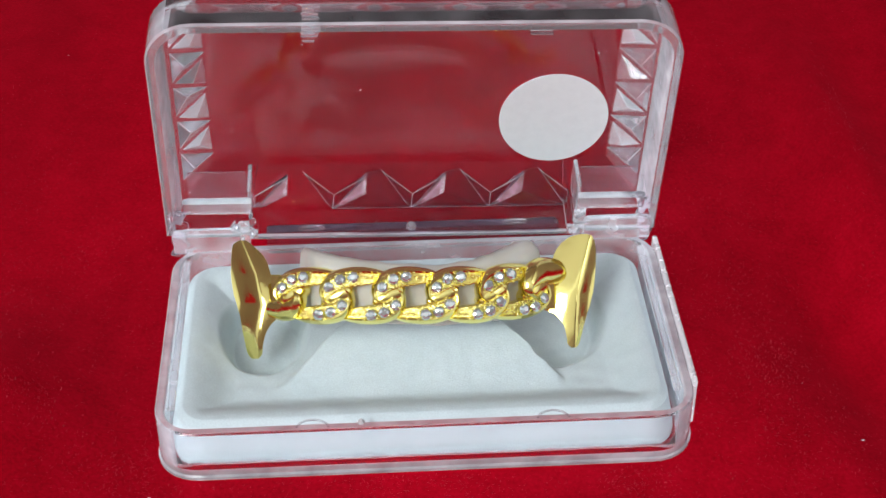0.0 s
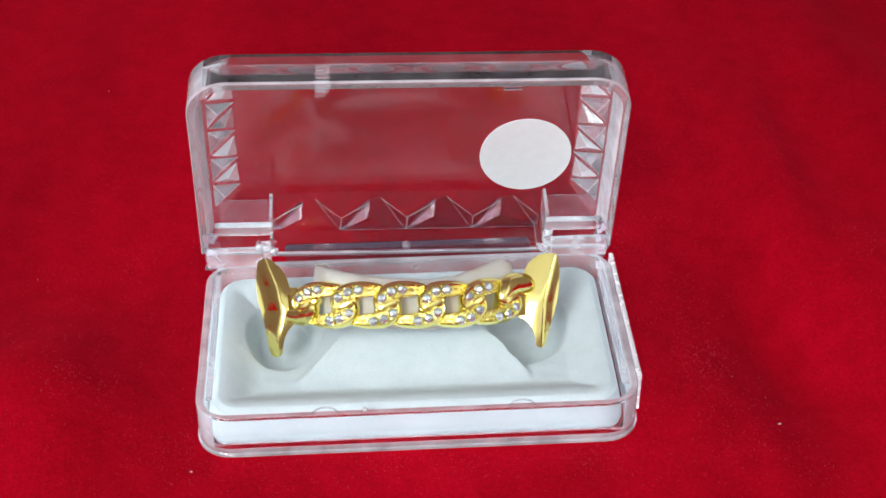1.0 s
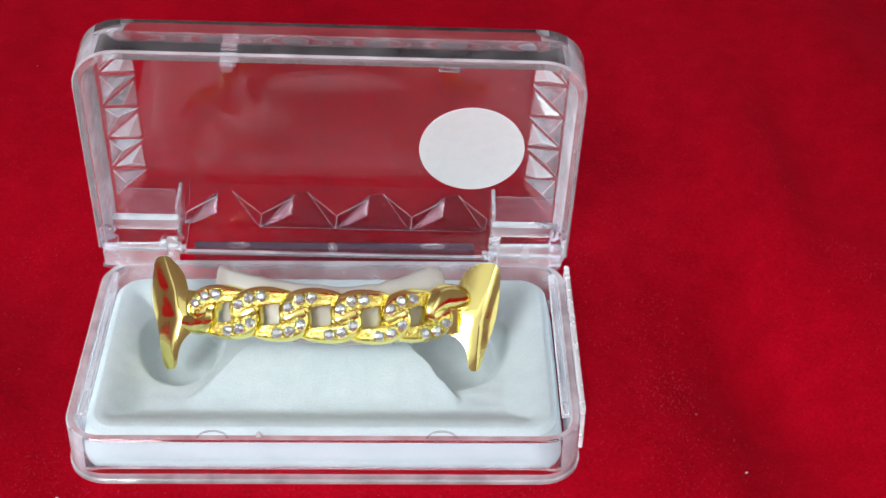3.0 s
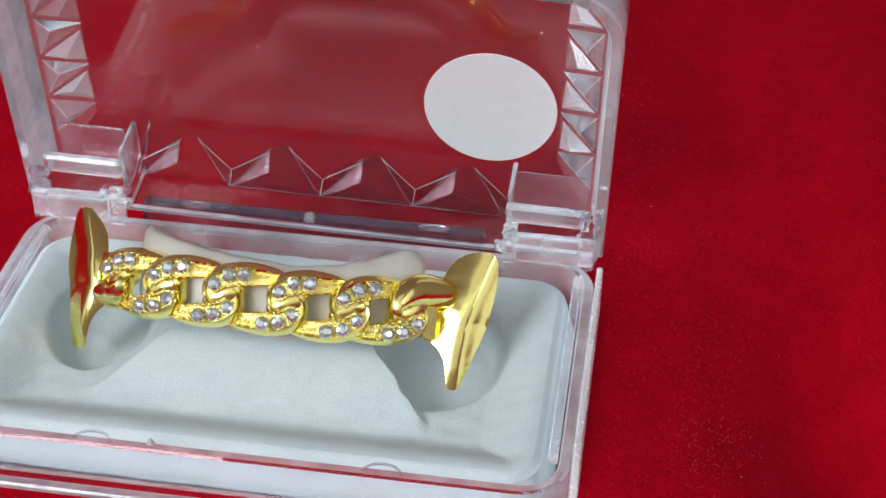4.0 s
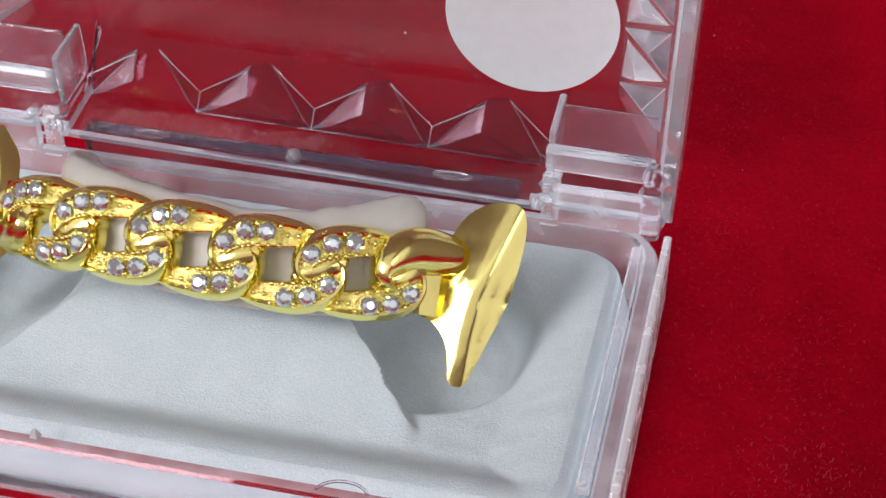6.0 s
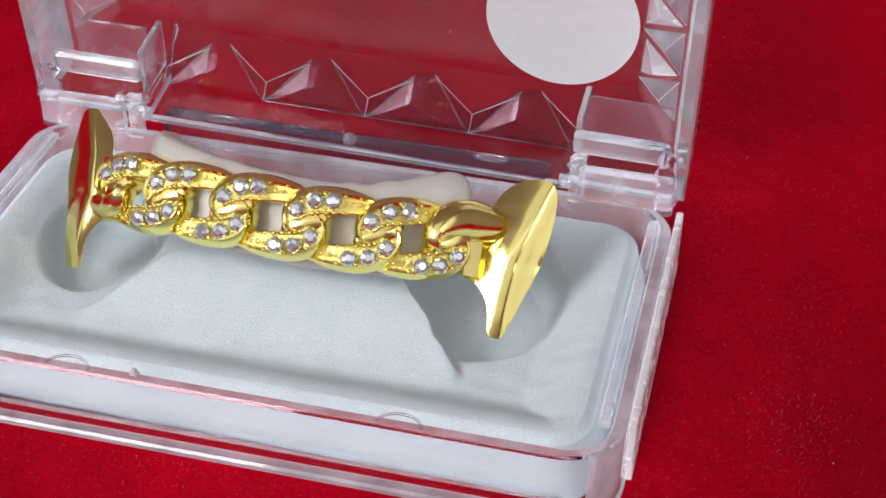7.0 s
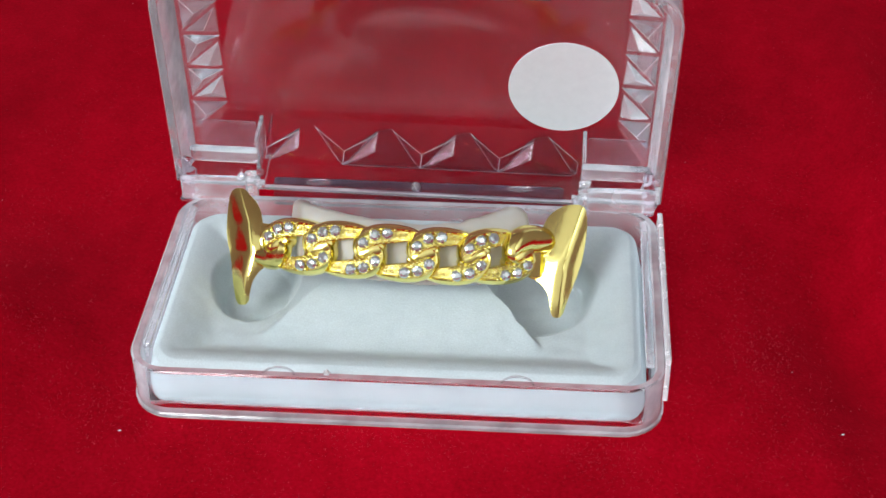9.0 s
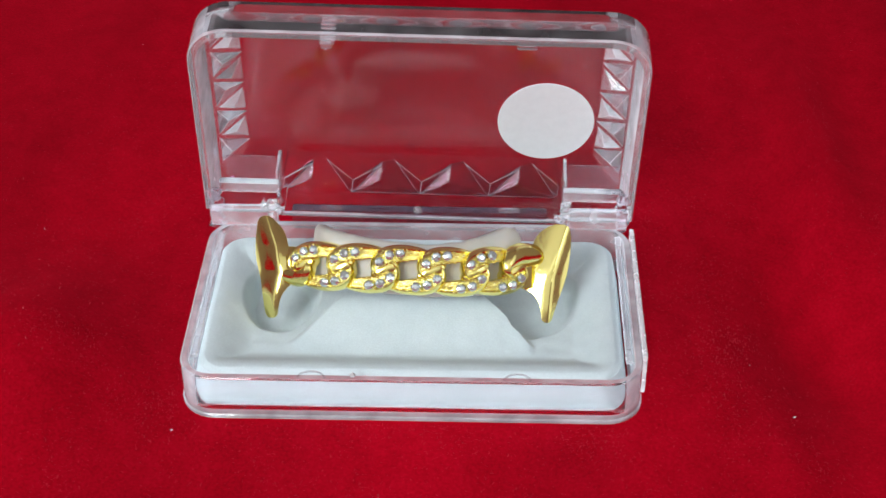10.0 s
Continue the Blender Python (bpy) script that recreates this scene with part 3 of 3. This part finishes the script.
def rise(centre):
    """How far a link sits up across the band."""
    return 0.03 + 0.02 * centre


def strand(bm, route, centre, over, channel, lift=0.0):
    """One crescent strand, whose far end sinks under the next link; over sinks its near end."""
    steps, up = spline(route, 26), rise(centre)
    prof = ((-1, -0.06), (-1, 0.04), (-0.94, 0.08), (-0.86, 0.085), (-0.80, 0.065), (-0.25, 0.062), (0.27, 0.066), (0.36, 0.098), (0.55, 0.106), (0.80, 0.075), (0.97, 0.02), (1, -0.06)) if channel else (
        (-1, -0.06), (-1, 0.0), (-0.8, 0.05), (-0.45, 0.085), (0, 0.10), (0.45, 0.085), (0.8, 0.05), (1, 0.0), (1, -0.06))
    loops = []
    for i, (a, s, wide) in enumerate(steps):
        b, c = steps[max(i - 1, 0)], steps[min(i + 1, len(steps) - 1)]
        t = np.array((c[0] - b[0], c[1] - b[1]))
        t /= np.linalg.norm(t)
        u = i / (len(steps) - 1)
        sink = 0.03 * math.sin(math.pi * min(1, u * 1.4)) - 0.09 * u**2 - over * (1 - u) ** 4 + lift * (1 + 2.2 * u)
        loops.append([wrap(centre + a - t[1] * q * wide / 2, up + s + t[0] * q * wide / 2, sink + h) for q, h in prof])
    first = len(bm.faces)
    stacked(bm, loops)
    bm.faces.ensure_lookup_table()
    if channel:
        for i in range(len(loops) - 1):
            for k in (4, 5):
                bm.faces[first + i * len(prof) + k].material_index = 1


def build_stone_mesh(r):
    bm = bmesh.new()
    ring = lambda rad, z, turn, n=8: [(rad * math.cos(2 * math.pi * (i + turn) / n), rad * math.sin(2 * math.pi * (i + turn) / n), z) for i in range(n)]
    rows = [[bm.verts.new(p) for p in ring(*row)] for row in ((0.40 * r, 0.44 * r, 0.5), (0.74 * r, 0.30 * r, 0.0), (r, 0.0, 0.5))]
    tip = bm.verts.new((0, 0, -0.85 * r))
    bm.faces.new(rows[0])
    for k, (upper, lower) in enumerate(zip(rows, rows[1:])):
        for i in range(8):
            a, b = upper[i], upper[(i + 1) % 8]
            c, d = lower[(i + 1 - k) % 8], lower[i - k]
            bm.faces.new((a, b, c))
            bm.faces.new((a, c, d))
    for i in range(8):
        bm.faces.new((rows[2][i], rows[2][(i + 1) % 8], tip))
    bmesh.ops.scale(bm, vec=(CM, CM, CM), verts=bm.verts)
    bmesh.ops.recalc_face_normals(bm, faces=bm.faces)
    me = bpy.data.meshes.new("stone")
    bm.to_mesh(me)
    bm.free()
    me.materials.append(STONE)
    return me


def build_bead_mesh(r):
    bm = bmesh.new()
    bmesh.ops.create_icosphere(bm, subdivisions=1, radius=r * CM)
    me = bpy.data.meshes.new("prong")
    bm.to_mesh(me)
    bm.free()
    me.materials.append(GOLD)
    me.shade_smooth()
    return me


STONE_MESH, BEAD_MESH = build_stone_mesh(0.067), build_bead_mesh(0.021)


def seat(mesh, name, link, a, s, n, spin=0.0, tilt=0.0):
    p, q, r = wrap(a, s, n), wrap(a + 0.01, s, n), wrap(a, s + 0.01, n)
    ex = (q - p).normalized()
    ez = ex.cross(r - p).normalized()
    ey = ez.cross(ex)
    m = Matrix((ex, ey, ez)).transposed().to_4x4()
    m.translation = p * CM
    ob = new(name, mesh)
    ob.parent = link
    ob.matrix_world = m @ Matrix.Rotation(tilt, 4, "X") @ Matrix.Rotation(spin, 4, "Z")


def pad(bm, centre):
    """The twisted web of metal that runs aslant between the two strands."""
    loops = []
    for n, k in ((-0.10, 1.0), (0.04, 1.0), (0.075, 0.86), (0.095, 0.5)):
        ring = []
        for a in np.linspace(0, 2 * math.pi, 20, endpoint=False):
            p, q = 0.20 * k * math.cos(a), 0.085 * k * math.sin(a)
            ring.append(wrap(centre + 0.90 * p - 0.43 * q, rise(centre) + 0.43 * p + 0.90 * q, n))
        loops.append(ring)
    stacked(bm, loops)


def build_links():
    rng = random.Random(4)
    for k, centre in enumerate(LINK_CENTRES):
        bm = bmesh.new()
        strand(bm, LOWER if k > 0 else LOWER_END, centre, 0.03, k > 0, 0.0 if k > 0 else 0.012)
        strand(bm, UPPER if k < 5 else UPPER_END, centre, -0.01, k < 5, 0.0 if k < 5 else 0.022)
        pad(bm, centre)
        link = part("link", bm, GOLD, GRILL, smooth=35)
        link.data.materials.append(GOLD_CAST)
        for route, on, sign in ((UPPER, k < 5, 1), (LOWER, k > 0, -1)):
            if not on:
                continue
            for a, v in STONES_AT:
                seat(STONE_MESH, "stone", link, centre + sign * a, rise(centre) + sign * v, 0.105, rng.uniform(0, 1), rng.uniform(-0.3, 0.3))
            path = spline(route, 101)
            for u in np.linspace(0.24, 0.70, 9):
                (a, v, wide), b = path[int(u * 100)], path[int(u * 100) + 2]
                t = np.array((b[0] - a, b[1] - v))
                t /= np.linalg.norm(t)
                for side in (-1, 1):
                    off = wide * (-0.12 + side * 0.30)
                    seat(BEAD_MESH, "prong", link, centre + a - t[1] * off, rise(centre) + v + t[0] * off, 0.095)
            for u in (0.745, 0.80):
                a, v, wide = path[int(u * 100)]
                seat(BEAD_MESH, "prong", link, centre + a, rise(centre) + v - sign * 0.012, 0.075)


def build_rails():
    bm = bmesh.new()
    stacked(bm, [[wrap(a, v, n) for v, n in ((-0.235, -0.17), (-0.19, -0.17), (-0.19, -0.08), (-0.235, -0.08))] for a in np.linspace(-1.45, 1.22, 50)])
    part("lower_rail", bm, GOLD_CAST, GRILL, smooth=30)
    for side in (-1, 1):
        bm = bmesh.new()
        loops = [[wrap(-0.03 + side * 1.60 + d + side * (0.06 if d * side > 0 else 0), s, n) for d, n in ((-0.03, -0.12), (0.04, -0.12), (0.04, 0.0), (-0.03, 0.0))] for s in np.linspace(-0.17, 0.23, 8)]
        stacked(bm, loops)
        part("end_bar", bm, GOLD, GRILL, smooth=30)


# rows from the top of the cap down to the point: along the tooth, inner edge, outer edge
FANG_RIGHT = ((1.275, 1.87, 1.97), (1.24, 1.76, 2.03), (1.15, 1.645, 2.06), (1.00, 1.565, 2.065), (0.80, 1.54, 2.045), (0.62, 1.535, 2.015), (0.52, 1.47, 1.985),
              (0.45, 1.41, 1.965), (0.385, 1.55, 1.94), (0.27, 1.645, 1.90), (0.13, 1.68, 1.855), (0.04, 1.69, 1.825), (-0.005, 1.725, 1.79))
FANG_LEFT = ((1.34, -1.92, -2.00), (1.29, -1.85, -2.075), (1.14, -1.71, -2.10), (0.95, -1.64, -2.105), (0.75, -1.61, -2.08), (0.62, -1.59, -2.045), (0.54, -1.53, -2.025),
             (0.48, -1.48, -2.01), (0.415, -1.62, -2.00), (0.29, -1.71, -1.98), (0.15, -1.75, -1.955), (0.05, -1.765, -1.93), (0.0, -1.81, -1.885))
RIDGE_RIGHT = ((1.27, 2.02), (0.90, 1.91), (0.60, 1.82), (0.30, 1.79), (-0.01, 1.77))
RIDGE_LEFT = ((1.34, 1.96), (0.95, 1.80), (0.62, 1.74), (0.30, 1.80), (0.0, 1.83))


def build_fang(edges, ridge, out, fall_in, fall_out, flat):
    """A tooth cap that lies along the band's slope: a ridge runs aslant from the top corner to the point, the faces fall away on both sides, the outer one less past its shoulder."""
    rows = spline(edges, 64)
    heights, crests = zip(*ridge[::-1])
    soft = lambda d: 0.5 * (d + math.sqrt(d * d + 0.004))
    bm = bmesh.new()
    nu = 31
    front, back = [], []
    for t, a, b in rows:
        crest = float(np.interp(t, heights, crests))
        high = out[0] - out[2] * (t - out[1]) ** 2 - out[3] * smoothstep(0.5, 1.5, t)
        rf, rb = [], []
        for c in range(nu):
            for side, thick in ((rf, 0.0), (rb, 0.07)):
                u = c / (nu - 1)
                x = a + (b - a) * (u if side is rf else 0.5 + (u - 0.5) * 0.82)
                d = abs(x) - crest
                n = high - fall_out * (soft(d) - 0.7 * soft(d - flat)) - fall_in * soft(-d) - 0.06 * d * d - thick
                side.append(bm.verts.new((x, 0.15 + 0.6 * t - 0.8 * n, 0.225 + 0.8 * t + 0.6 * n)))
        front.append(rf)
        back.append(rb)
    for grid in (front, back):
        for a, b in zip(grid, grid[1:]):
            for c in range(nu - 1):
                bm.faces.new((a[c], a[c + 1], b[c + 1], b[c]))
    edge = lambda g: g[0][:-1] + [r[-1] for r in g[:-1]] + g[-1][:0:-1] + [r[0] for r in g[:0:-1]]
    f, g = edge(front), edge(back)
    for i in range(len(f)):
        bm.faces.new((f[i], g[i], g[(i + 1) % len(f)], f[(i + 1) % len(f)]))
    part("fang", bm, GOLD_CAP, GRILL, smooth=42)


build_links()
build_rails()
build_fang(FANG_RIGHT, RIDGE_RIGHT, (0.44, 0.40, 0.10, 0.05), 0.24, 1.0, 0.13)
build_fang(FANG_LEFT, RIDGE_LEFT, (0.43, 0.55, 0.30, 0.12), 0.26, 1.1, 0.24)


# ---- silicone fixing bar behind the links ----
SILICONE_TOP = ((-1.62, 0.46), (-1.56, 0.535), (-1.38, 0.53), (-1.05, 0.48), (-0.76, 0.42), (-0.30, 0.385), (0.25, 0.38), (0.60, 0.415), (0.92, 0.485), (1.20, 0.56), (1.42, 0.61), (1.54, 0.58), (1.62, 0.48))


def build_silicone():
    bm = bmesh.new()
    loops = []
    for a, top in spline(SILICONE_TOP, 60):
        end = min(1.0, (1.62 - abs(a)) / 0.10 + 0.35)
        bot, thick = -0.30 + 0.10 * (abs(a) / 1.6) ** 2, (0.26 + 0.07 * abs(a) / 1.6) * end
        wob = 0.022 * noise.noise((a * 4, 0.3, 0.7)) + 0.010 * noise.noise((a * 13, 2.3, 0.7))
        prof = []
        for q in range(18):
            ang = 2 * math.pi * q / 18
            c, s_ = math.cos(ang), math.sin(ang)
            sq = lambda v: math.copysign(abs(v) ** 0.5, v)
            prof.append((((top + bot) / 2 + (top - bot) / 2 * sq(s_)) + wob, -0.25 - 0.25 * smoothstep(1.15, 1.6, -a) + thick / 2 * sq(c)))
        loops.append([wrap(a, s, n) for s, n in prof])
    stacked(bm, loops)
    tagged(part("fixing_bar", bm, SILICONE, None, smooth=50), "milky white silicone fixing bar behind the gold links", "silicone bar")


build_silicone()


# ---- lint on the cloth ----
def build_lint():
    rng = random.Random(11)
    bm = bmesh.new()
    spots = [(4.90, -1.21, 0.014), (-2.94, -1.75, 0.014)]
    spots += [(rng.uniform(-9, 10), rng.uniform(-4.5, 9), rng.uniform(0.004, 0.009)) for _ in range(22)]
    for x, y, r in spots:
        if -3.1 < x < 3.2 and -1.42 < y < 1.9:
            continue
        m = Matrix.Translation((x, y, cloth_height(x, y) + r * 0.5)) @ Matrix.Rotation(rng.uniform(0, 3), 4, "Z") @ Matrix.Diagonal((1.6, 0.7, 0.6, 1))
        bmesh.ops.create_icosphere(bm, subdivisions=1, radius=r, matrix=m)
    tagged(part("lint", bm, PAPER), "tiny white lint specks on the red velvet", "lint", kind="stuff")


def build_fibres():
    """Loose pile fibres standing out of the velvet."""
    rng = random.Random(5)
    verts, faces = [], []
    while len(faces) < 60000:
        x, y = rng.gauss(0.5, 4.2), rng.gauss(0.5, 3.6)
        if -2.9 < x < 3.0 and -1.6 < y < 1.8 or abs(x) > 11 or not -6 < y < 10:
            continue
        if rng.random() > 0.15 + 1.3 * max(0.0, noise.noise((x * 1.1, y * 1.1, 6.0)) + 0.1):
            continue
        z = cloth_height(x, y)
        turn, long, thin = rng.uniform(0, 6.3), rng.uniform(0.012, 0.05), rng.uniform(0.0008, 0.0018)
        dx, dy, up = math.cos(turn), math.sin(turn), rng.uniform(0.1, 0.55)
        n, px, py = len(verts), -dy * thin, dx * thin
        mx, my, mz = x + dx * long * 0.5, y + dy * long * 0.5, z + long * up * 0.8
        verts += [(x - px, y - py, z - 0.004), (x + px, y + py, z - 0.004), (mx + px, my + py, mz), (mx - px, my - py, mz),
                  (x + dx * long, y + dy * long, z + long * up)]
        faces += [(n, n + 1, n + 2, n + 3), (n + 3, n + 2, n + 4)]
    me = bpy.data.meshes.new("velvet_fibres")
    me.from_pydata([(a * CM, b * CM, c * CM) for a, b, c in verts], [], faces)
    me.materials.append(FIBRE)
    tagged(new("velvet_fibres", me), "loose fine red velvet fibres standing on the cloth", "fibres", kind="stuff")


build_fibres()
build_lint()
